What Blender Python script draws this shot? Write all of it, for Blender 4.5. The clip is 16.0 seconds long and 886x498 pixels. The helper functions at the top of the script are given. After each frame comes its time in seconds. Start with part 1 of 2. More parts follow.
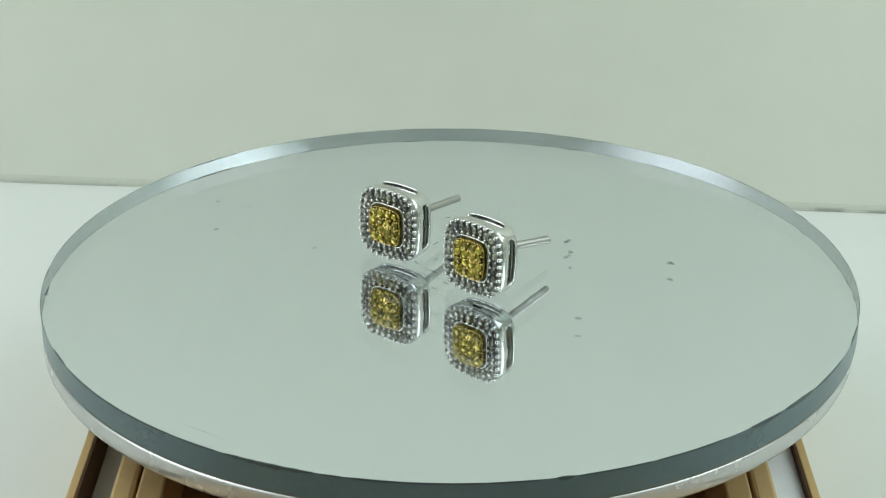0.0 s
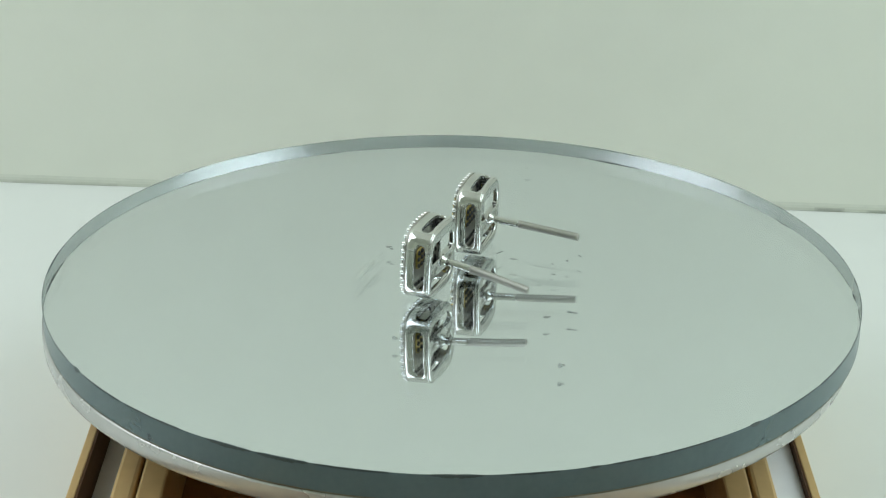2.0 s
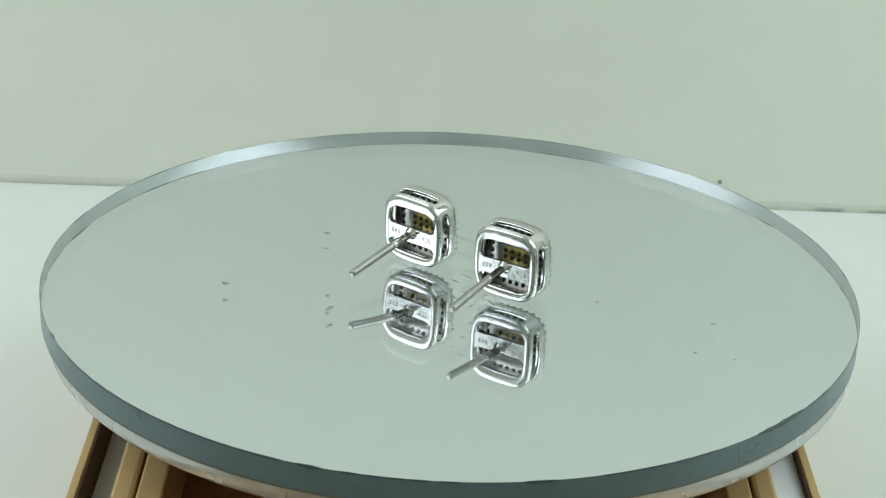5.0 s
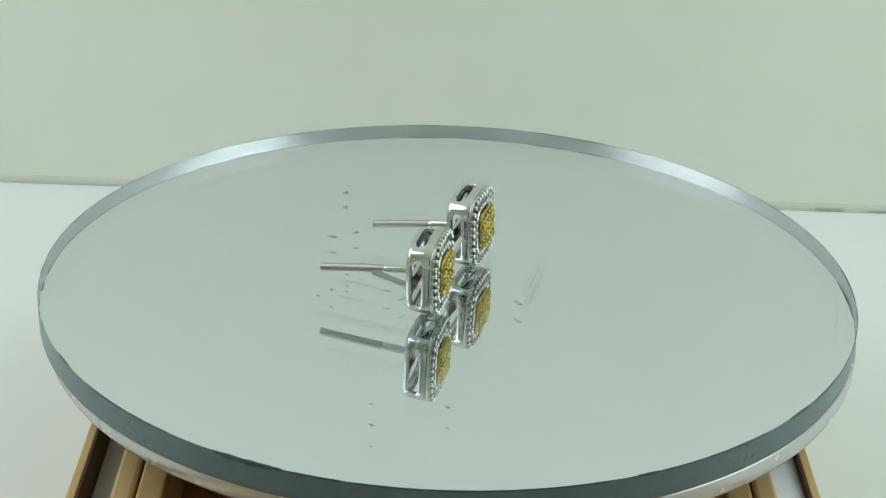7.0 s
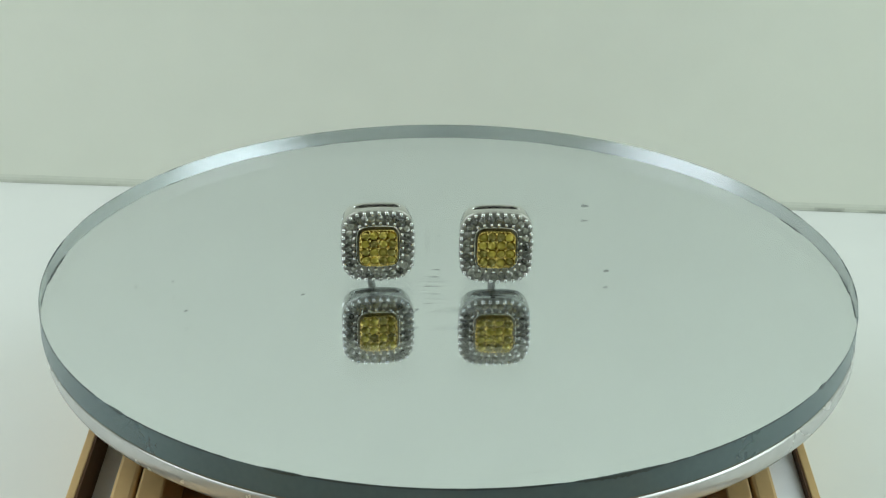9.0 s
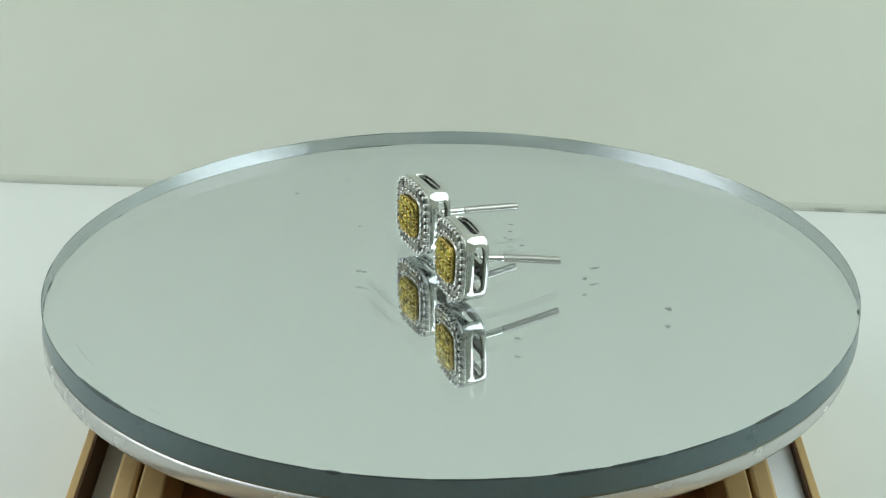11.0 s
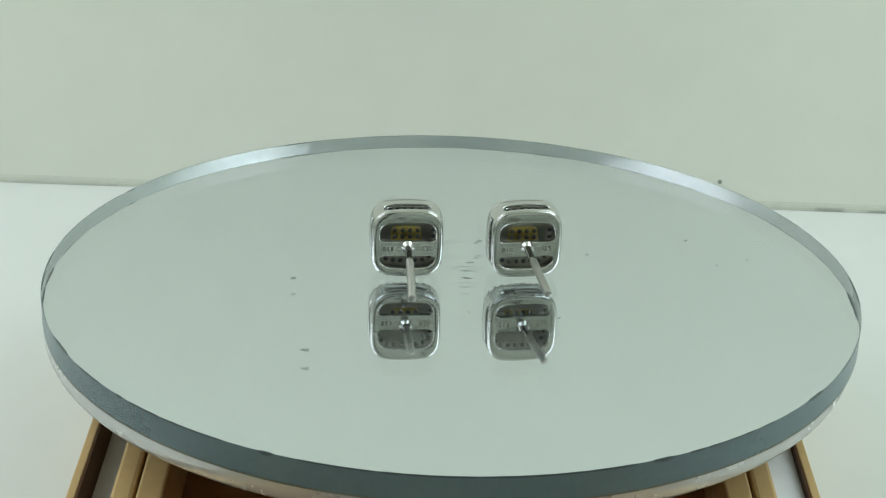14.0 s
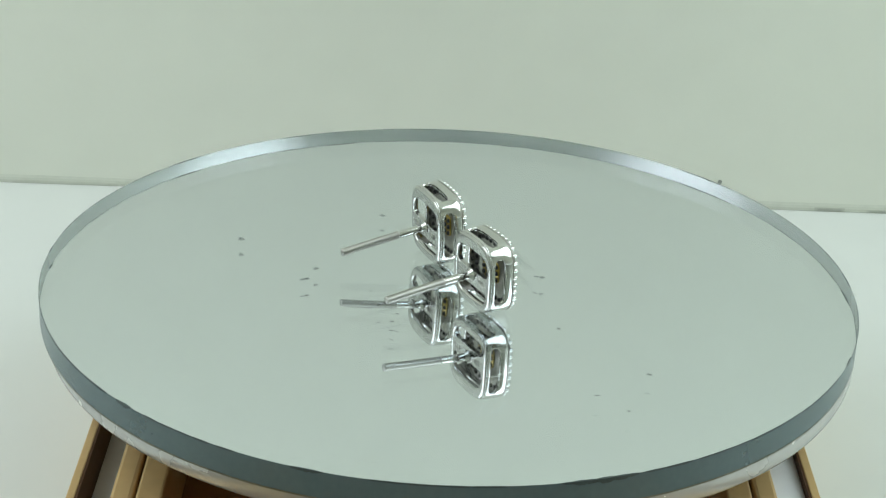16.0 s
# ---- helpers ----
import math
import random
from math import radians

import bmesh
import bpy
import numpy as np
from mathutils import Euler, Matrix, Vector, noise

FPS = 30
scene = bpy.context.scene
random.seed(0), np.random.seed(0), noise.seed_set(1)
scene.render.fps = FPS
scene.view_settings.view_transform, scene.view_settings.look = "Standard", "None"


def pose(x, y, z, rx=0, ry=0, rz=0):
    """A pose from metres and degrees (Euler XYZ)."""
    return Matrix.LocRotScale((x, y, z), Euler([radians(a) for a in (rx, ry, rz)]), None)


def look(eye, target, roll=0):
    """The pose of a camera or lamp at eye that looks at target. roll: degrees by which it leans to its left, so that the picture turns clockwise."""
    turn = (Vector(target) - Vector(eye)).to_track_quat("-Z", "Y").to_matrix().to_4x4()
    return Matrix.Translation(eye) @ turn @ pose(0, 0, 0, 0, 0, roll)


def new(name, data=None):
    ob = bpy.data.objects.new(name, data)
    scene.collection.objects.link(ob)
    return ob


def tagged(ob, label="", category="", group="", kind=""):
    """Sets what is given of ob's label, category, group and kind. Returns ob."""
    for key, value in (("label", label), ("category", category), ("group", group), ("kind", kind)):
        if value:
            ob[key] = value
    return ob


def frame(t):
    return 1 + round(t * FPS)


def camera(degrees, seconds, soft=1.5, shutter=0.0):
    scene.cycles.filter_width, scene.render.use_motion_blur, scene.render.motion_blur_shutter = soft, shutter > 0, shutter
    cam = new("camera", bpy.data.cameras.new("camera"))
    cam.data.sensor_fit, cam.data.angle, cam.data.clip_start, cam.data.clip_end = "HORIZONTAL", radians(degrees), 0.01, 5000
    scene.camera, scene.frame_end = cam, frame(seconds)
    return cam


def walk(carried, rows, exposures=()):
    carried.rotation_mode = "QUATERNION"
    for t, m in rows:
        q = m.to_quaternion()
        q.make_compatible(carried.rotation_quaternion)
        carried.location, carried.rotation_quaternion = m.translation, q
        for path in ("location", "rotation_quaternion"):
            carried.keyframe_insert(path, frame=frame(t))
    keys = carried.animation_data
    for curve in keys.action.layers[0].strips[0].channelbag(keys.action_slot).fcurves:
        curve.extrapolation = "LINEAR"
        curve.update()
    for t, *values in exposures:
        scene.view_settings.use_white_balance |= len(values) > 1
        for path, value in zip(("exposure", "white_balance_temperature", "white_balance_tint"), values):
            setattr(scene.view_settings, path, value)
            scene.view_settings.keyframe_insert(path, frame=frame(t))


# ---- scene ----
MM = 0.001
cam = camera(25.18, 16.0, soft=1.2)
CAM = pose(-1.388 * MM, -223.003 * MM, 103.798 * MM, 65.7495, -1.2808, 0.4718)
walk(cam, [(0.0, CAM), (16.0, CAM)])

# ---- turning ----
PERIOD = 10.216
TIMES = [i * 0.25 for i in range(65)]


def platter_pose(t):
    """The platter spins clockwise seen from above, and wobbles by about one degree."""
    spin = pose(0, 0, 0, 0, 0, -360.0 * t / PERIOD)
    return spin @ pose(-0.053 * MM, 0.233 * MM, 0, 0.236, 0, 0) @ pose(0, 0, 0, 0, -1.098, 0)


# ---- light ----
world = bpy.data.worlds.new("world")
scene.world = world
world.use_nodes = True
world.node_tree.nodes["Background"].inputs[0].default_value = (0.5, 0.55, 0.5, 1)
world.node_tree.nodes["Background"].inputs[1].default_value = 0.05
scene.view_settings.exposure = 0.0


def softbox(name, eye, target, size, power, color):
    data = bpy.data.lights.new(name, "AREA")
    data.shape, data.size, data.size_y = "RECTANGLE", size[0], size[1]
    data.energy, data.color = power, color
    lamp = new(name, data)
    lamp.matrix_world = look(eye, target)
    return lamp


softbox("softbox_left", (-0.245, -0.035, 0.205), (0.0, -0.02, 0.0), (0.22, 0.30), 0.588, (0.93, 1.0, 1.09))
softbox("softbox_right", (0.245, -0.05, 0.205), (0.01, -0.02, 0.0), (0.20, 0.30), 0.638, (0.865, 1.0, 1.045))


# ---- materials ----
def material(name, color, rough=0.5, metal=0.0, ior=1.45, trans=0.0, vary=0.0, scale=300.0, bump=0.0, bump_scale=2000.0,
             rough_vary=0.0, coat=0.0, random_tint=0.0, alpha=1.0):
    """A principled surface with mottling at two scales and a fine relief."""
    m = bpy.data.materials.new(name)
    m.use_nodes = True
    nt = m.node_tree
    b = nt.nodes["Principled BSDF"]
    b.inputs["Base Color"].default_value = (*color, 1)
    b.inputs["Roughness"].default_value = rough
    b.inputs["Metallic"].default_value = metal
    b.inputs["IOR"].default_value = ior
    b.inputs["Transmission Weight"].default_value = trans
    b.inputs["Coat Weight"].default_value = coat
    b.inputs["Alpha"].default_value = alpha
    co = nt.nodes.new("ShaderNodeTexCoord")

    def noise_at(s, detail=4.0):
        n = nt.nodes.new("ShaderNodeTexNoise")
        n.inputs["Scale"].default_value, n.inputs["Detail"].default_value = s, detail
        nt.links.new(co.outputs["Object"], n.inputs["Vector"])
        return n

    if vary > 0 or random_tint > 0:
        hsv = nt.nodes.new("ShaderNodeHueSaturation")
        hsv.inputs["Color"].default_value = (*color, 1)
        total = None
        if vary > 0:
            n1, n2 = noise_at(scale), noise_at(scale * 7.3)
            add = nt.nodes.new("ShaderNodeMath")
            add.operation = "ADD"
            nt.links.new(n1.outputs["Fac"], add.inputs[0])
            nt.links.new(n2.outputs["Fac"], add.inputs[1])
            span = nt.nodes.new("ShaderNodeMapRange")
            span.inputs["From Min"].default_value, span.inputs["From Max"].default_value = 0.6, 1.4
            span.inputs["To Min"].default_value, span.inputs["To Max"].default_value = 1 - vary, 1 + vary
            nt.links.new(add.outputs[0], span.inputs["Value"])
            total = span.outputs[0]
        if random_tint > 0:
            info = nt.nodes.new("ShaderNodeObjectInfo")
            r = nt.nodes.new("ShaderNodeMapRange")
            r.inputs["To Min"].default_value, r.inputs["To Max"].default_value = 1 - random_tint, 1 + random_tint
            nt.links.new(info.outputs["Random"], r.inputs["Value"])
            if total is not None:
                mul = nt.nodes.new("ShaderNodeMath")
                mul.operation = "MULTIPLY"
                nt.links.new(total, mul.inputs[0])
                nt.links.new(r.outputs[0], mul.inputs[1])
                total = mul.outputs[0]
            else:
                total = r.outputs[0]
        nt.links.new(total, hsv.inputs["Value"])
        nt.links.new(hsv.outputs[0], b.inputs["Base Color"])
    if rough_vary > 0:
        n = noise_at(scale * 2.1)
        r = nt.nodes.new("ShaderNodeMapRange")
        r.inputs["From Min"].default_value, r.inputs["From Max"].default_value = 0.3, 0.7
        r.inputs["To Min"].default_value, r.inputs["To Max"].default_value = max(0.0, rough - rough_vary), rough + rough_vary
        nt.links.new(n.outputs["Fac"], r.inputs["Value"])
        nt.links.new(r.outputs[0], b.inputs["Roughness"])
    if bump > 0:
        n = noise_at(bump_scale)
        k = nt.nodes.new("ShaderNodeBump")
        k.inputs["Strength"].default_value, k.inputs["Distance"].default_value = bump, 0.0001
        nt.links.new(n.outputs["Fac"], k.inputs["Height"])
        nt.links.new(k.outputs[0], b.inputs["Normal"])
    return m


WALL = material("matt_white_board", (0.765, 0.785, 0.694), 0.75, vary=0.025, scale=14, bump=0.15, bump_scale=900)
FLOOR = material("smooth_white_sheet", (0.725, 0.745, 0.712), 0.5, vary=0.02, scale=11, bump=0.08, bump_scale=700)
CAMERA_DARK = material("camera_dark", (0.03, 0.03, 0.03), 0.9, vary=0.2, scale=60)
ACRYLIC = material("clear_acrylic", (0.965, 0.985, 0.978), 0.0, ior=1.49, trans=1.0)
EDGE = material("sawn_acrylic_edge", (0.30, 0.42, 0.44), 0.27, ior=1.36, trans=0.62, vary=0.06, scale=180)
CHIP = material("chipped_acrylic", (0.04, 0.06, 0.062), 0.35, ior=1.49, vary=0.3, scale=600)
MIRROR = material("silvering", (0.845, 0.87, 0.905), 0.0, metal=1.0)
BACKING = material("pale_backing", (0.58, 0.575, 0.56), 0.25, metal=0.5, vary=0.05, scale=110, rough_vary=0.05, bump=0.03, bump_scale=160)
LINE = material("film_edge", (0.13, 0.125, 0.085), 0.5, vary=0.25, scale=260)
GOLD_LACQUER = material("gold_lacquer", (0.66, 0.45, 0.20), 0.38, metal=0.25, vary=0.07, scale=70, bump=0.1, bump_scale=1500, rough_vary=0.08)
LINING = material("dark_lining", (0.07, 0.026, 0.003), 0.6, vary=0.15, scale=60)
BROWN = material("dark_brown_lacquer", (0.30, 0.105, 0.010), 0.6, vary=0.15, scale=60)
# lit and shaded tones of the same channel panel
PANEL_LIT = material("panel_lit", (0.88, 0.90, 0.92), 0.25, vary=0.04, scale=70)
PANEL_SHADED = material("panel_shaded", (0.80, 0.82, 0.83), 0.3, vary=0.04, scale=70)
SILVER = material("polished_silver", (0.62, 0.62, 0.605), 0.085, metal=1.0, vary=0.03, scale=500, rough_vary=0.05, bump=0.22, bump_scale=420)
BACK_SILVER = material("worn_back_silver", (0.55, 0.55, 0.536), 0.13, metal=1.0, vary=0.05, scale=500, rough_vary=0.05, bump=0.24, bump_scale=420)
POST_STEEL = material("brushed_post_silver", (0.42, 0.412, 0.385), 0.38, metal=1.0, vary=0.06, scale=900, rough_vary=0.08)
PLATE = material("oxidised_silver_bed", (0.40, 0.395, 0.36), 0.3, metal=1.0, vary=0.15, scale=900)
STONE = material("grey_diamond", (0.23, 0.23, 0.20), 0.08, ior=2.4, metal=0.6, vary=0.35, scale=2600, random_tint=0.6)
YELLOW = material("yellow_diamond", (0.36, 0.285, 0.03), 0.12, ior=2.0, metal=0.6, vary=0.3, scale=2200, random_tint=0.45)
GOLD = material("yellow_gold", (0.66, 0.50, 0.15), 0.22, metal=1.0, vary=0.05, scale=900)
GOLD_DULL = material("dull_gold", (0.42, 0.33, 0.11), 0.42, metal=1.0, vary=0.12, scale=900)
DIRT = material("grey_dust", (0.16, 0.18, 0.17), 0.9, vary=0.3, scale=4000, alpha=0.46)
# strip colours that carry the shade at the wall foot, light to dark
SEAM_SHADE = [material("olive_seam_shade", c, 0.7, vary=0.06, scale=90) for c in ((0.70, 0.722, 0.635), (0.655, 0.68, 0.595), (0.59, 0.615, 0.53))]
GAP_SHADE = [material("gap_shade", c, 0.7, vary=0.12, scale=120) for c in ((0.53, 0.55, 0.475), (0.42, 0.44, 0.38))]
SPECK = material("dark_speck", (0.30, 0.32, 0.28), 0.8, vary=0.2, scale=900)
HOLE_SHADE = material("hole_shade", (0.05, 0.05, 0.05), 0.6)
SMEAR = material("faint_smear", (0.42, 0.46, 0.44), 0.7, vary=0.1, scale=900, alpha=0.13)
HAZE = material("finger_haze", (0.36, 0.40, 0.38), 0.8, vary=0.1, scale=900, alpha=0.035)


# ---- mesh helpers ----
def mesh_of(name, bm, mat, smooth=False):
    me = bpy.data.meshes.new(name)
    bmesh.ops.recalc_face_normals(bm, faces=bm.faces[:])
    bm.to_mesh(me)
    bm.free()
    me.materials.append(mat)
    if smooth:
        me.shade_smooth()
    return me


def part(name, bm, mat, parent, label="", smooth=False):
    data = bm if isinstance(bm, bpy.types.Mesh) else mesh_of(name, bm, mat, smooth)
    ob = new(name, data)
    ob.parent = parent
    if label:
        ob["label"] = label
    return ob


def box(bm, x0, x1, y0, y1, z0, z1, bevel=0.0):
    r = bmesh.ops.create_cube(bm, size=1)
    for v in r["verts"]:
        v.co = Vector(((x0 + x1) / 2 + v.co.x * (x1 - x0), (y0 + y1) / 2 + v.co.y * (y1 - y0), (z0 + z1) / 2 + v.co.z * (z1 - z0))) * MM
    if bevel:
        es = list({e for v in r["verts"] for e in v.link_edges})
        bmesh.ops.bevel(bm, geom=es, offset=bevel * MM, segments=2, affect="EDGES", profile=0.5)


def loft(bm, loops, closed=True, cap0=False, cap1=False):
    """Skins a list of loops of points given in millimetres."""
    rows = [[bm.verts.new(Vector(p) * MM) for p in loop] for loop in loops]
    n = len(rows[0])
    for a, b in zip(rows, rows[1:]):
        for i in range(n if closed else n - 1):
            j = (i + 1) % n
            bm.faces.new((a[i], a[j], b[j], b[i]))
    if cap0:
        bm.faces.new(rows[0])
    if cap1:
        bm.faces.new(rows[-1])
    return rows


def ring(r, z, n=192, wave=None):
    return [((r + (wave(k / n) if wave else 0)) * math.cos(2 * math.pi * k / n), (r + (wave(k / n) if wave else 0)) * math.sin(2 * math.pi * k / n), z) for k in range(n)]


# ---- booth: floor, walls, ceiling ----
FLOOR_Z = -30.0


def slab(name, x0, x1, y0, y1, z0, z1, mat, label, turn=0.0, at=(0, 0)):
    bm = bmesh.new()
    box(bm, x0, x1, y0, y1, z0, z1)
    ob = new(name, mesh_of(name, bm, mat))
    ob.matrix_world = pose(at[0] * MM, at[1] * MM, 0, 0, 0, turn)
    return tagged(ob, label, "wall" if "wall" in name else name, kind="structure")


slab("floor", -300, 300, -430, 300, FLOOR_Z - 10, FLOOR_Z, FLOOR, "smooth white sheet covering the booth floor")
slab("wall_back", -300, 300, 0, 8, FLOOR_Z + 0.1, 330, WALL, "matt white board standing behind the turntable", -1.75, (0, 95.9))
slab("wall_left", -310, -300, -430, 130, FLOOR_Z, 330, WALL, "matt white board closing the booth side")
slab("wall_right", 300, 310, -430, 130, FLOOR_Z, 330, WALL, "matt white board closing the booth side")
slab("wall_front", -310, 310, -440, -430, FLOOR_Z, 330, WALL, "matt white board behind the camera")
# unseen panel, added to give the metal the camera's dark reflection
slab("curtain", -48, 48, -429, -427, 20, 325, CAMERA_DARK, "unseen dark panel that stands in for the camera in reflections")
slab("ceiling", -310, 310, -440, 130, 330, 340, WALL, "matt white board covering the booth")

# soft shade along the foot of the wall as stacked coloured strips, with darker gaps
for k, (mat, high) in enumerate(zip(SEAM_SHADE, (1.5, 1.0, 0.55))):
    slab("trim", -299, 299, -0.05 * (k + 1), -0.05 * k - 0.004, FLOOR_Z + 0.05, FLOOR_Z + high, mat, "soft shade along the foot of the wall, painted as olive-grey strips", -1.75, (0, 95.9))
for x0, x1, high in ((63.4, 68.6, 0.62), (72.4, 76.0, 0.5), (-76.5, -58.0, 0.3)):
    for k, mat in enumerate(GAP_SHADE if high > 0.4 else GAP_SHADE[:1]):
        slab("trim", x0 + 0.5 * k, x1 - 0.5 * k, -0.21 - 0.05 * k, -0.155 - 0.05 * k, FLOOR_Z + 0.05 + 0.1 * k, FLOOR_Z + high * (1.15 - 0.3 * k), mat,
             "shadow gap at the foot of the wall, painted as dark strips", -1.75, (0, 95.9))

# dust on the lens, imitated by a small dark disc on the back wall
def lens_dust_spot(name, x, z, r, mat):
    bm = bmesh.new()
    bmesh.ops.create_circle(bm, cap_ends=True, segments=14, radius=r * MM)
    ext = bmesh.ops.extrude_face_region(bm, geom=bm.faces[:])
    bmesh.ops.translate(bm, vec=(0, 0, 0.15 * MM), verts=[g for g in ext["geom"] if isinstance(g, bmesh.types.BMVert)])
    ob = new(name, mesh_of(name, bm, mat))
    a = math.radians(-1.75)
    ob.matrix_world = pose(x * MM, (95.9 + x * math.tan(a) - 0.05) * MM, z * MM, 90, 0, -1.75)
    return tagged(ob, "small dark grey disc that stands in for dust on the lens", "speck")


lens_dust_spot("wall_speck", 46.7, -25.2, 0.36, SPECK)


# ---- the stand under the platter ----
def make_stand():
    stand = new("display_stand")
    tagged(stand, "low gold-lacquered stand with dark brown recesses under the turntable", "stand")
    y0, y1, top = -75, 38, -14.0
    for s in (-1, 1):
        def bx(name, a, b, z0, z1, mat, label="", bevel=0.12):
            bm = bmesh.new()
            box(bm, min(s * a, s * b), max(s * a, s * b), y0, y1, z0, z1, bevel)
            part(name, bm, mat, stand, label)
        bx("outer_rail", 41.75, 42.75, FLOOR_Z, top, GOLD_LACQUER, "gold-lacquered outer rail")
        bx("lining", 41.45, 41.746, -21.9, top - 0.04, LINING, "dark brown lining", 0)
        # right panel whiter and higher so that it reads as better lit
        bx("channel_panel", 37.92, 41.44, -22.0, -18.9 if s < 0 else -15.2, PANEL_SHADED if s < 0 else PANEL_LIT, "pale panel in the channel, toned down for its shaded side" if s < 0 else "pale panel in the channel, whitened and raised for its lit side")
        bx("inner_rail", 35.35, 37.9, FLOOR_Z, top, GOLD_LACQUER, "gold-lacquered inner rail", 0.45)
        bx("ledge", 32.0, 35.0, FLOOR_Z, top - 0.05, GOLD_LACQUER, "gold-lacquered ledge", 0.3)
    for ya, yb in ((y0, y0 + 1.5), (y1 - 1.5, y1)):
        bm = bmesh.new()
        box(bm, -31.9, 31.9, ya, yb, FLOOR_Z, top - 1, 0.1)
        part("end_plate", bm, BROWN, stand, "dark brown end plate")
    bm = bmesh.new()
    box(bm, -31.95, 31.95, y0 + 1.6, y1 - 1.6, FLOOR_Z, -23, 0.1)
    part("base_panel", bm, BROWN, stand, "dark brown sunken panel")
    bm = bmesh.new()
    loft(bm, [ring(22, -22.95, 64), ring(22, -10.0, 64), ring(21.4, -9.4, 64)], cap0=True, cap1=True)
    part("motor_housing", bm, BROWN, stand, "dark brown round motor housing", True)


make_stand()


# ---- the platter ----
THICK = 3.1


def make_platter():
    thing = new("turntable_platter")
    tagged(thing, "round clear acrylic mirror platter with chipped edge, turning", "turntable")
    rng = random.Random(4)
    n = 240
    bm = bmesh.new()
    loft(bm, [ring(50.0, 0, n), ring(0.5, 0, n)], cap1=True)
    part("acrylic_top", bm, ACRYLIC, thing, "clear acrylic surface")
    # side wall of the acrylic, with a slight bevel
    bm = bmesh.new()
    loft(bm, [ring(50.0, 0, n), ring(50.0, -THICK, n)])
    part("acrylic_edge", bm, EDGE, thing, "grey-green sawn acrylic edge", True)
    bm = bmesh.new()
    loft(bm, [ring(50.0, -THICK, n), ring(0.5, -THICK, n)], cap1=True)
    part("mirror_layer", bm, MIRROR, thing, "silvered mirror layer under the acrylic")
    bm = bmesh.new()
    loft(bm, [ring(49.5, -THICK - 0.02, n), ring(49.97, -THICK - 0.03, n), ring(49.97, -THICK - 0.22, n), ring(49.4, -THICK - 0.24, n)])
    part("film_edge", bm, LINE, thing, "yellowish film edge")
    # the lower disc sits a little off centre
    bm = bmesh.new()
    loft(bm, [ring(10, -THICK - 0.25, n), ring(49.74, -THICK - 0.25, n), ring(49.76, -THICK - 0.6, n), ring(49.78, -THICK - 1.2, n), ring(49.74, -THICK - 2.1, n),
              ring(49.6, -THICK - 2.5, n), ring(49.2, -THICK - 2.78, n), ring(48.4, -THICK - 2.85, n), ring(10, -THICK - 2.85, n)], cap1=True, cap0=True)
    low = part("backing_plate", bm, BACKING, thing, "glossy pale backing plate", True)
    low.location = (-0.16 * MM, -0.44 * MM, 0)
    bm = bmesh.new()
    loft(bm, [ring(4, -THICK - 2.86, 40), ring(4, -9.35, 40)], cap0=True, cap1=True)
    part("spindle", bm, PLATE, thing, "metal spindle", True)
    # chips along the upper edge: a few deep ones, and a fine worn line between
    def chip(a, length, depth):
        m = max(5, int(length / 0.35) + 2)
        bm = bmesh.new()
        inner, outer, low = [], [], []
        for i in range(m + 1):
            b = math.radians(a + length * i / m)
            taper = abs(math.sin(math.pi * i / m)) ** 0.35
            d = 0.7 * depth * taper * rng.uniform(0.45, 1.2)
            for lst, r, z in ((inner, 49.97 - d, 0.012), (outer, 50.012, 0.012), (low, 50.02, -0.14 - 1.7 * d * taper)):
                lst.append((r * math.cos(b), r * math.sin(b), z))
        loft(bm, [inner, outer, low], closed=False)
        part("edge_chip", bm, CHIP, thing, "dark chipped edge")
    deep = ((127.4, 9.7, 0.34), (310.0, 6.2, 0.2), (317.0, 6.6, 0.26), (338.2, 6.1, 0.2), (357.0, 1.4, 0.14), (242.5, 11.7, 0.28),
            (20.0, 2.0, 0.2), (68.0, 3.0, 0.2), (95.0, 4.0, 0.16), (180.0, 3.0, 0.2), (205.0, 5.0, 0.18), (283.0, 2.0, 0.24))
    for a, length, depth in deep:
        chip(a, length, depth)
    a = 0.0
    while a < 356:
        length = rng.choice((2.5, 4.0, 6.0, 9.0))
        if all(a + length < c or a > c + l for c, l, _ in deep):
            chip(a, length, rng.uniform(0.02, 0.07))
        a += length + rng.choice((0.0, 0.1, 0.3, 1.0))
    # dust specks and smears
    def speck(x, y, long, wide, angle, mat=DIRT, name="dust_speck"):
        bm = bmesh.new()
        pts = []
        for i in range(10):
            b = 2 * math.pi * i / 10
            q = rng.uniform(0.7, 1.15)
            pts.append((q * long / 2 * math.cos(b), q * wide / 2 * math.sin(b), 0.0))
        loft(bm, [[(p[0], p[1], 0.005) for p in pts], [(p[0] * 0.6, p[1] * 0.6, 0.05) for p in pts]], cap1=True)
        ob = part(name, bm, mat, thing)
        ob.matrix_basis = pose(x * MM, y * MM, 0, 0, 0, angle)
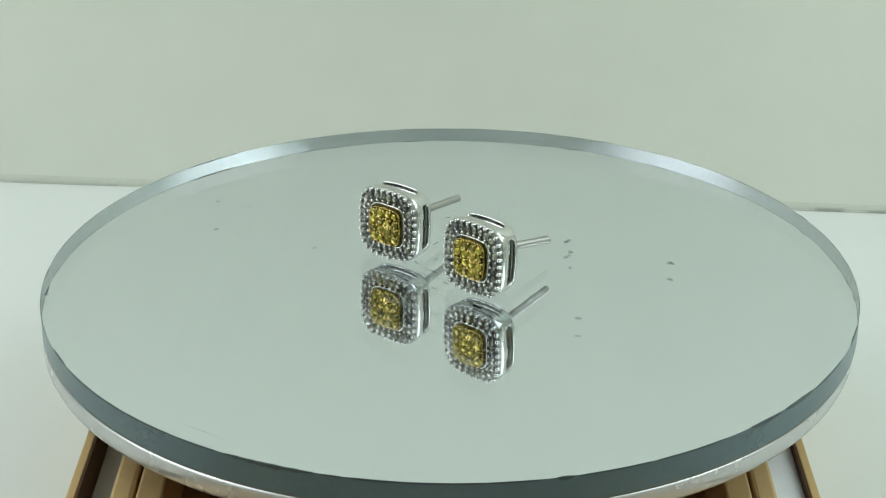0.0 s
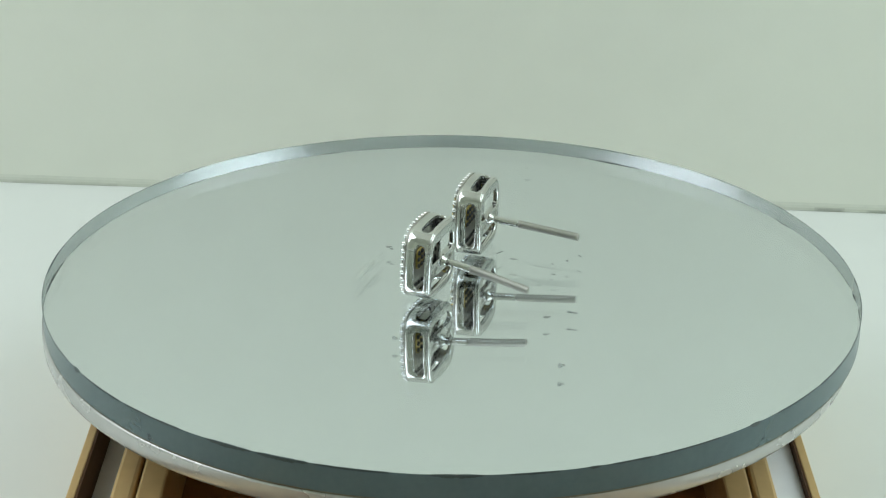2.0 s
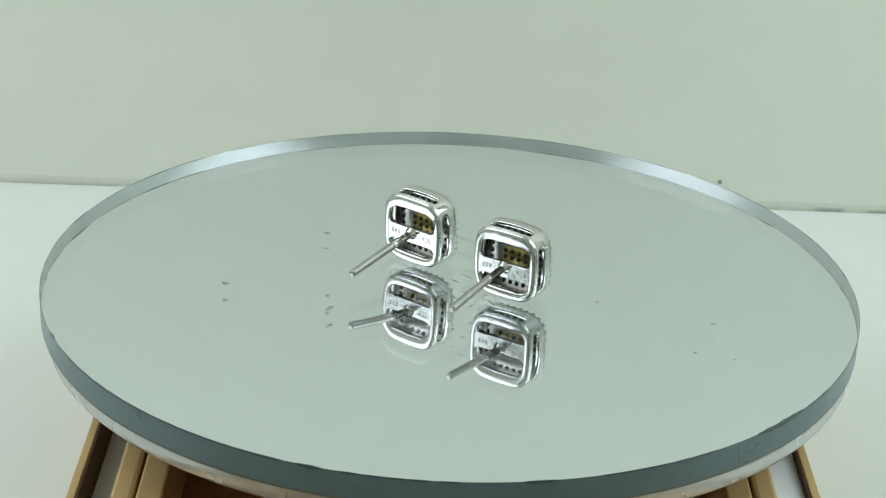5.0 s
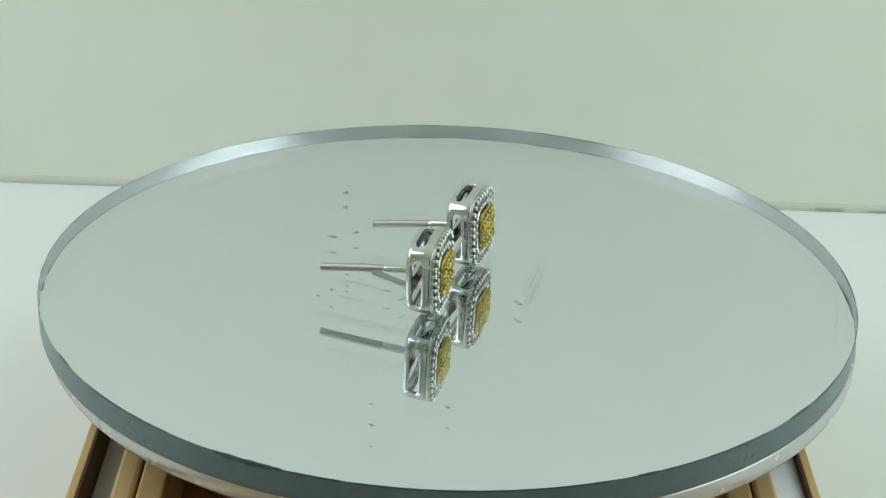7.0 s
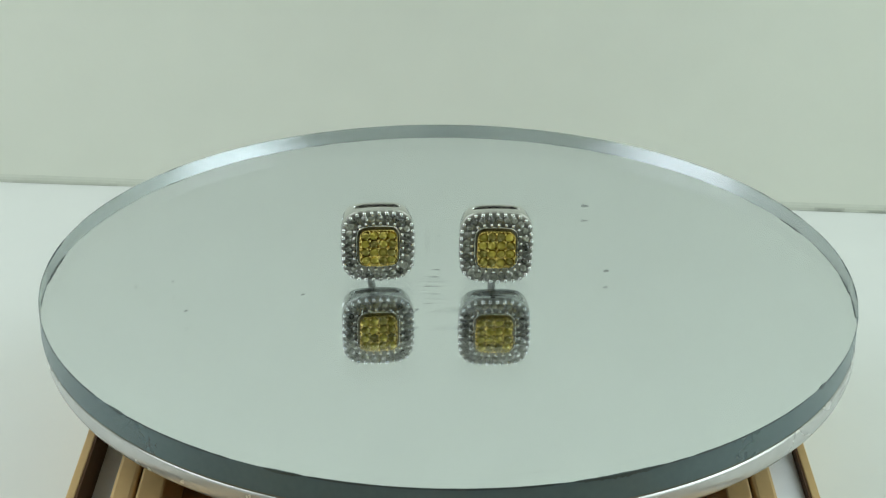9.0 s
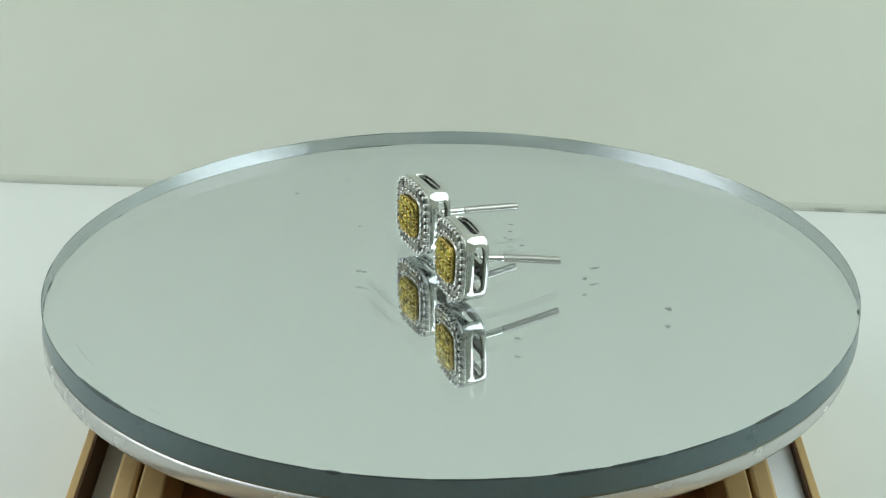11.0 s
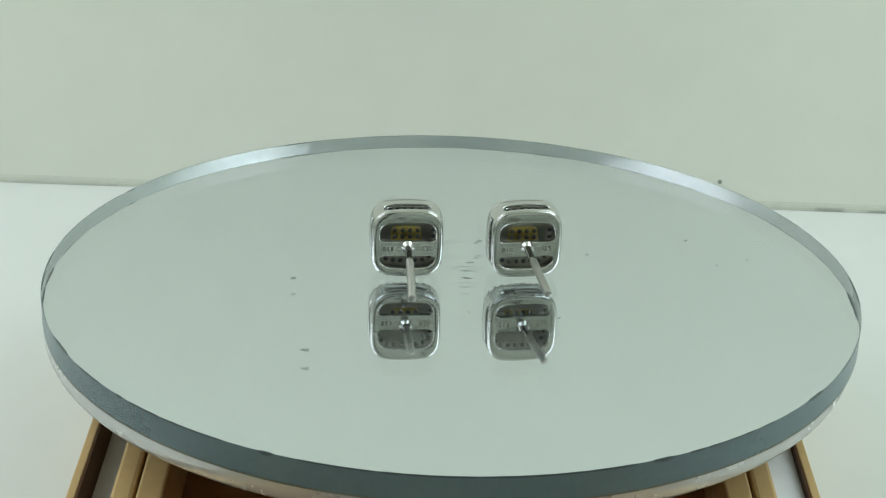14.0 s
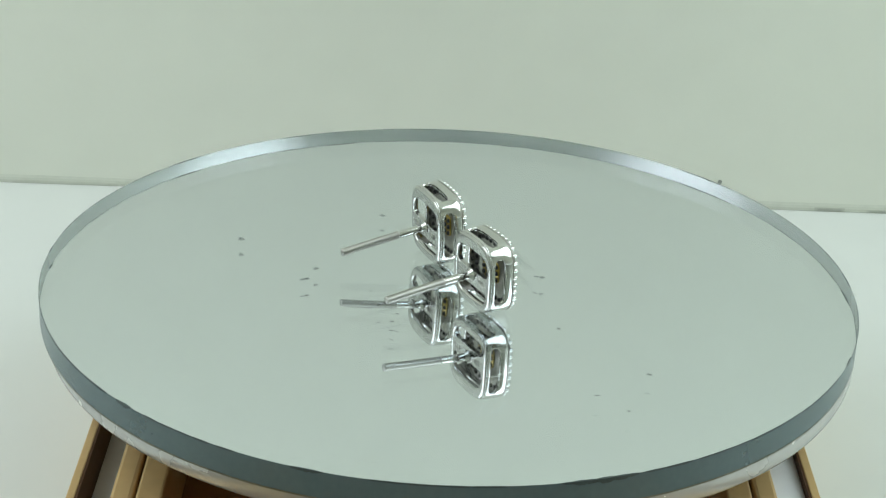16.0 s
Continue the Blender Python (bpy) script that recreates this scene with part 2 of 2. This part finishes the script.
    for x, y, l, w, g in ((27.6, 3.4, 0.85, 0.6, 40), (27.9, 3.1, 0.5, 0.45, 10), (15.3, -12.3, 0.75, 0.5, 0), (15.15, 9.95, 1.0, 0.42, 56), (14.8, 9.6, 0.5, 0.5, 0), (15.3, 6.5, 0.9, 0.45, 100),
                          (-4.4, 8.0, 1.1, 0.25, 116), (-1.85, 8.9, 1.0, 0.25, 56), (0.68, 15.15, 0.6, 0.3, 0), (4.0, 11.9, 0.5, 0.3, 50),
                          (-10.4, -4.9, 0.7, 0.5, 80), (-0.26, 17.3, 0.7, 0.25, 30), (-27.0, 20.6, 0.7, 0.2, 40), (-30.5, 13.0, 0.7, 0.3, 20), (-17.3, 7.3, 0.5, 0.3, 0), (-4.3, -1.0, 1.0, 0.25, -40), (-0.45, 1.8, 0.9, 0.3, -45),
                          (-9.6, -4.8, 0.6, 0.4, 0), (-31.3, 22.2, 0.45, 0.3, 0), (-2.0, 0.4, 1.2, 0.2, -42),
                          (1.0, 13.0, 0.4, 0.25, 0), (6.5, 9.0, 0.5, 0.2, 70)):
        speck(x, y, l * 1.25, w * 1.4, g)
    for x, y, l, w, g in ((-4.5, -9.5, 7.0, 0.5, -37), (-5.2, -8.4, 4.0, 0.3, -34), (-3.0, -0.5, 3.2, 0.18, -42), (-2.4, 0.9, 3.0, 0.15, -42), (2.0, 12.0, 5.0, 0.25, 50)):
        speck(x, y, l, w, g, SMEAR, "smear")
    for x, y, l, w, g in ((-4.6, -9.3, 12.0, 2.2, -37), (-3.4, -10.6, 8.0, 1.6, -35), (-6.0, -8.0, 7.0, 1.3, -38), (2.0, 12.5, 9.0, 1.2, 50), (5.0, 9.5, 8.0, 1.0, 48), (-3.0, 0.0, 6.0, 1.6, -43)):
        speck(x, y, l, w, g, HAZE, "haze_smear")
    # fine scratches near the rim
    for r0, a0, a1 in ((47.5, 229.5, 246.0), (48.1, 247.0, 262.0), (46.6, 100.0, 107.0)):
        bm = bmesh.new()
        rows = [[], [], []]
        for i in range(25):
            b = math.radians(a0 + (a1 - a0) * i / 24)
            w = 0.09 * math.sin(math.pi * i / 24) + 0.004
            for lst, r, z in ((rows[0], r0 - w, 0.006), (rows[1], r0, 0.016), (rows[2], r0 + w, 0.006)):
                lst.append((r * math.cos(b), r * math.sin(b), z))
        loft(bm, rows, closed=False)
        part("scratch", bm, SMEAR, thing)
    return thing


platter = make_platter()


# ---- the earrings ----
SIDE, DEPTH = 9.12, 3.5


def squircle(half, r, n_side=10, n_arc=8):
    """Rounded square loop with slightly bowed sides, in x, z about its centre."""
    pts = []
    bulge = 0.022 * half
    half, r = half - bulge, min(r * 1.06, half * 0.8)
    for q in range(4):
        a = q * math.pi / 2
        c, s = math.cos(a), math.sin(a)
        run = half - r
        for i in range(n_side):
            u = -run + 2 * run * i / n_side
            h = half + bulge * (1 - (u / run) ** 2)
            pts.append((h * c - u * s, h * s + u * c))
        for i in range(n_arc):
            b = a + math.pi / 2 * i / n_arc
            pts.append((run * c - run * s + r * math.cos(b), run * s + run * c + r * math.sin(b)))
    return pts


def along(half, r, count, shift=0.0):
    """Evenly spaced points on a rounded square."""
    pts = squircle(half, r, 40, 24)
    seg = [math.dist(pts[i], pts[(i + 1) % len(pts)]) for i in range(len(pts))]
    total, out, acc, i = sum(seg), [], 0.0, 0
    for k in range(count):
        want = ((k + shift) / count * total) % total
        acc, i = 0.0, 0
        while acc + seg[i] < want:
            acc += seg[i]
            i += 1
        f = (want - acc) / seg[i]
        p, q = pts[i], pts[(i + 1) % len(pts)]
        out.append((p[0] + (q[0] - p[0]) * f, p[1] + (q[1] - p[1]) * f))
    return out


def gem_mesh(name, r, crown, deep, mat, n=8):
    """A round stone: table, crown, girdle and pavilion; the front is -y."""
    bm = bmesh.new()
    def lp(q, y, off=0.0):
        return [(q * math.cos(2 * math.pi * (k + off) / n), y, q * math.sin(2 * math.pi * (k + off) / n)) for k in range(n)]
    loft(bm, [lp(r * 0.4, -crown), lp(r * 0.74, -crown * 0.62, 0.5), lp(r, 0.0), lp(r * 0.1, deep)], cap0=True, cap1=True)
    return mesh_of(name, bm, mat)


def bead_mesh(name, r, mat, sub=2):
    bm = bmesh.new()
    bmesh.ops.create_icosphere(bm, subdivisions=sub, radius=r * MM)
    return mesh_of(name, bm, mat, True)


def claw_mesh(name, r, long, mat):
    """A short round-headed claw that points to -y."""
    bm = bmesh.new()
    loops = [[(q * math.cos(2 * math.pi * k / 10), y, q * math.sin(2 * math.pi * k / 10)) for k in range(10)]
             for q, y in ((r, long), (r, 0.0), (r * 0.92, -r * 0.4), (r * 0.66, -r * 0.76), (r * 0.25, -r * 0.97))]
    loft(bm, loops, cap1=True)
    return mesh_of(name, bm, mat, True)


def make_earring(thread, length, bend, drop):
    e = new("stud_earring")
    H, C = SIDE / 2, 4.65
    N_SIDE, N_ARC = 10, 8

    def at(pts, y):
        return [(x, y, z * 1.02 + C) for x, z in pts]
    # gallery wall with a long slot in each side
    bm = bmesh.new()
    ys = (0.40, 0.75, 1.5, 2.8, 3.05, DEPTH - 0.25)
    shr = (0.06, 0.0, 0.04, 0.12, 0.15, 0.18)
    loops = [at(squircle(H - d, 2.3 - d, N_SIDE, N_ARC), y) for y, d in zip(ys, shr)]
    rows = [[bm.verts.new(Vector(p) * MM) for p in loop] for loop in loops]
    n = len(rows[0])
    for i in range(n):
        q = (i + 2) % (N_SIDE + N_ARC)
        pull = {0: 0.3, N_SIDE + 4: 0.3, 1: 0.05, N_SIDE + 3: 0.05}.get(q, 0.0) * MM
        rows[2][i].co.y += pull
        rows[3][i].co.y -= pull
    for k, (a, b) in enumerate(zip(rows, rows[1:])):
        for i in range(n):
            if k == 2 and (i + 2) % (N_SIDE + N_ARC) < N_SIDE + 4:
                continue
            j = (i + 1) % n
            bm.faces.new((a[i], a[j], b[j], b[i]))
    wall = part("gallery_wall", bm, SILVER, e, "polished silver wall with long slots", True)
    so = wall.modifiers.new("thickness", "SOLIDIFY")
    so.thickness, so.offset = 0.5 * MM, -1
    be = wall.modifiers.new("soft_edges", "BEVEL")
    be.width, be.segments, be.limit_method, be.angle_limit = 0.1 * MM, 2, "ANGLE", radians(40)
    # back ring
    bm = bmesh.new()
    def window(h, y):
        return [(x, y, z * 0.885 + 4.45) for x, z in squircle(h, 1.3)]
    loft(bm, [window(3.5, 2.9), window(3.42, DEPTH - 0.24), window(3.46, DEPTH - 0.12), window(3.54, DEPTH - 0.04), window(3.64, DEPTH), at(squircle(3.96, 1.9), DEPTH), at(squircle(4.12, 1.98), DEPTH - 0.03),
              at(squircle(4.27, 2.07), DEPTH - 0.13), at(squircle(4.375, 2.14), DEPTH - 0.32), at(squircle(3.95, 1.85), DEPTH - 0.3), at(squircle(3.95, 1.85), 2.9), window(3.5, 2.9)])
    part("back_ring", bm, BACK_SILVER, e, "polished silver back ring", True)
    # bridge bar with the post
    bm = bmesh.new()
    xs = [-3.6 + 0.15 * i for i in range(49)]
    flare = [0.55 * max(0.0, (abs(x) - 2.75) / 0.85) ** 2.2 for x in xs]
    outline = [(x, 3.02 - f) for x, f in zip(xs, flare)] + [(x, 4.96 + f) for x, f in zip(reversed(xs), reversed(flare))]
    loft(bm, [[(x, y, 3.99 + (z - 3.99) * k) for x, z in outline] for y, k in ((2.85, 1.0), (DEPTH - 0.11, 1.0), (DEPTH - 0.045, 0.975), (DEPTH - 0.012, 0.93))], cap0=True, cap1=True)
    bridge = part("bridge", bm, BACK_SILVER, e, "silver bar across the back")
    txt = bpy.data.curves.new("hallmark", "FONT")
    txt.body, txt.size, txt.extrude, txt.align_x, txt.align_y = "925", 0.95 * MM, 0.03 * MM, "CENTER", "CENTER"
    tmp = bpy.data.objects.new("tmp", txt)
    me = bpy.data.meshes.new_from_object(tmp)
    bpy.data.objects.remove(tmp)
    me.materials.clear()
    me.materials.append(PLATE)
    hm = part("hallmark", me, None, bridge, "stamped hallmark")
    hm.matrix_basis = pose(-2.35 * MM, DEPTH * MM, 4.05 * MM, 90, 0, 180)
    for i, w in enumerate((0.3, 0.25, 0.35)):
        bm = bmesh.new()
        box(bm, -w / 2, w / 2, -0.04, 0.04, -0.3, 0.3, 0.03)
        o = part("stamp_bar", bm, PLATE, bridge)
        o.matrix_basis = pose((1.9 + 0.5 * i) * MM, (DEPTH - 0.02) * MM, 4.05 * MM)
    # post
    bm = bmesh.new()
    loops, L = [], length
    steps = 176
    for i in range(steps + 1):
        u = i / steps
        y = DEPTH - 0.1 + L * u
        bendx = bend * u * u
        z = 4.36 - drop * (0.5 * u + 0.5 * u ** 1.6)
        r = 0.47 if u < 0.31 else 0.45 if u < 0.335 else 0.48
        if u > 0.34:
            r += thread * (0, 1, 0, -1)[i % 4]
        if i == steps:
            r = 0.38
        loops.append([(bendx + r * math.cos(2 * math.pi * k / 22), y, z + r * math.sin(2 * math.pi * k / 22)) for k in range(22)])
    cut_at = round(steps * 0.33)
    root = bmesh.new()
    loft(root, loops[:cut_at + 1], cap0=True, cap1=True)
    loft(bm, loops[cut_at:], cap0=True, cap1=True)
    post = part("post", bm, POST_STEEL, e, "finely threaded silver post" if thread > 0.01 else "plain silver post", True)
    part("post_root", root, SILVER, post, "smooth polished root of the post", True)
    bm = bmesh.new()
    loft(bm, [[(r * math.cos(2 * math.pi * k / 20), y, 4.36 + r * math.sin(2 * math.pi * k / 20)) for k in range(20)]
              for r, y in ((0.85, DEPTH - 0.05), (0.8, DEPTH + 0.12), (0.55, DEPTH + 0.3), (0.46, DEPTH + 0.6))], cap0=True, cap1=True)
    part("collar", bm, SILVER, post, "", True)
    # halo: bed, stones, beads
    bm = bmesh.new()
    loft(bm, [at(squircle(2.5, 0.9), 0.75), at(squircle(2.5, 0.9), 0.12), at(squircle(3.9, 1.85), 0.2),
              at(squircle(4.36, 2.12), 0.12), at(squircle(4.52, 2.22), 0.2), at(squircle(4.54, 2.22), 0.42), at(squircle(4.48, 2.2), 0.5), at(squircle(4.0, 1.8), 0.75), at(squircle(2.5, 0.9), 0.75)])
    halo = part("halo_bed", bm, PLATE, e, "grey silver bed of the stone halo", True)
    bm = bmesh.new()
    loft(bm, [at(squircle(2.52, 0.95), 0.1), at(squircle(2.56, 0.97), -0.17), at(squircle(2.63, 1.05), -0.22), at(squircle(2.7, 1.1), -0.17), at(squircle(2.8, 1.12), 0.13)])
    part("inner_rim", bm, SILVER, halo, "bright silver inner rim", True)
    bead, small = claw_mesh("bead", 0.285, 0.45, SILVER), claw_mesh("bead_small", 0.235, 0.42, SILVER)
    gem = gem_mesh("halo_stone", 0.48, 0.2, 0.55, STONE)
    for x, z in along(4.28, 2.08, 33, 0.3):
        o = part("bead", bead, None, halo)
        o.location = (x * MM, -0.08 * MM, (z * 1.02 + C) * MM)
    for x, z in along(3.0, 1.25, 24, 0.5):
        o = part("bead", small, None, halo)
        o.location = (x * MM, -0.14 * MM, (z * 1.02 + C) * MM)
    for x, z in along(3.6, 1.64, 26, 0.1):
        o = part("halo_stone", gem, None, halo)
        o.location = (x * MM, -0.08 * MM, (z * 1.02 + C) * MM)
        o.rotation_euler = (random.uniform(-0.25, 0.25), random.uniform(0, 1), random.uniform(-0.25, 0.25))
    bm = bmesh.new()
    box(bm, -2.6, 2.6, 0.45, 0.74, C - 2.6, C + 2.6, 0.05)
    part("bed_plate", bm, PLATE, halo, "grey silver plate behind the centre")
    # raised gold centre
    bm = bmesh.new()
    loft(bm, [at(squircle(2.36, 0.9), 0.3), at(squircle(2.36, 0.92), -0.6), at(squircle(2.33, 0.9), -0.66),
              at(squircle(2.29, 0.86), -0.64), at(squircle(2.27, 0.84), -0.61)], cap0=True, cap1=True)
    centre = part("gold_centre", bm, GOLD, e, "raised yellow gold centre set with stones", True)
    bm = bmesh.new()
    loft(bm, [[(x, y, z * 0.74 + C - 0.15) for x, z in squircle(h, 0.75)] for h, y in ((1.83, 0.9), (1.88, 0.87), (1.88, 0.5))], cap0=True, cap1=True)
    part("gold_underside", bm, GOLD_DULL, centre, "dull gold underside", True)
    yg, gb = gem_mesh("yellow_stone", 0.55, 0.24, 0.4, YELLOW), bead_mesh("gold_bead", 0.165, GOLD)
    # near-black beads stand in for the shade inside drilled holes
    cut = bead_mesh("drill_hole", 0.3, HOLE_SHADE, 2)
    for i in range(4):
        for j in range(4):
            x, z = (i - 1.5) * 1.09, (j - 1.5) * 1.09
            if i in (0, 3) and j in (0, 3):
                x, z = x * 0.95, z * 0.95
            o = part("yellow_stone", yg, None, centre)
            o.location = (x * MM, -0.7 * MM, (z * 1.02 + C) * MM)
            o.rotation_euler = (random.uniform(-0.3, 0.3), random.uniform(0, 1), random.uniform(-0.3, 0.3))
    for i in range(5):
        for j in range(5):
            if i in (0, 4) and j in (0, 4):
                continue
            o = part("gold_bead", gb, None, centre)
            o.location = ((i - 2) * 1.06 * MM, -0.82 * MM, ((j - 2) * 1.06 + C) * MM)
    fine = bead_mesh("rim_bead", 0.115, GOLD, 1)
    for x, z in along(2.3, 0.86, 38, 0.2):
        o = part("rim_bead", fine, None, centre)
        o.location = (x * MM, -0.7 * MM, (z * 1.02 + C) * MM)
    for i in range(4):
        for j in range(3):
            o = part("drill_hole", cut, None, centre)
            o.location = ((i - 1.5) * 0.95 * MM, 0.9 * MM, ((j - 1) * 0.85 + C - 0.15) * MM)
    for x, z in along(3.4, 1.5, 26, 0.1):
        o = part("drill_hole", cut, None, halo)
        o.location = (x * MM, 0.72 * MM, (z * 1.02 + C) * MM)
    return e


LAB = "square silver stud earring with grey halo and yellow gold centre"
earring_a = tagged(make_earring(0.006, 11.7, -0.17, 0.92), LAB, "earring", group="pair of stud earrings")
earring_b = tagged(make_earring(0.026, 11.25, 0.26, 1.45), LAB, "earring", group="pair of stud earrings")
SEAT_A = pose(-7.90 * MM, 4.19 * MM, 0.01 * MM, -1.0, 0, -36.6)
SEAT_B = pose(2.54 * MM, -5.74 * MM, 0.01 * MM, -2.4, 0, -40.9)


def motions():
    walk(platter, [(t, platter_pose(t)) for t in TIMES])
    walk(earring_a, [(t, platter_pose(t) @ SEAT_A) for t in TIMES])
    walk(earring_b, [(t, platter_pose(t) @ SEAT_B) for t in TIMES])


motions()
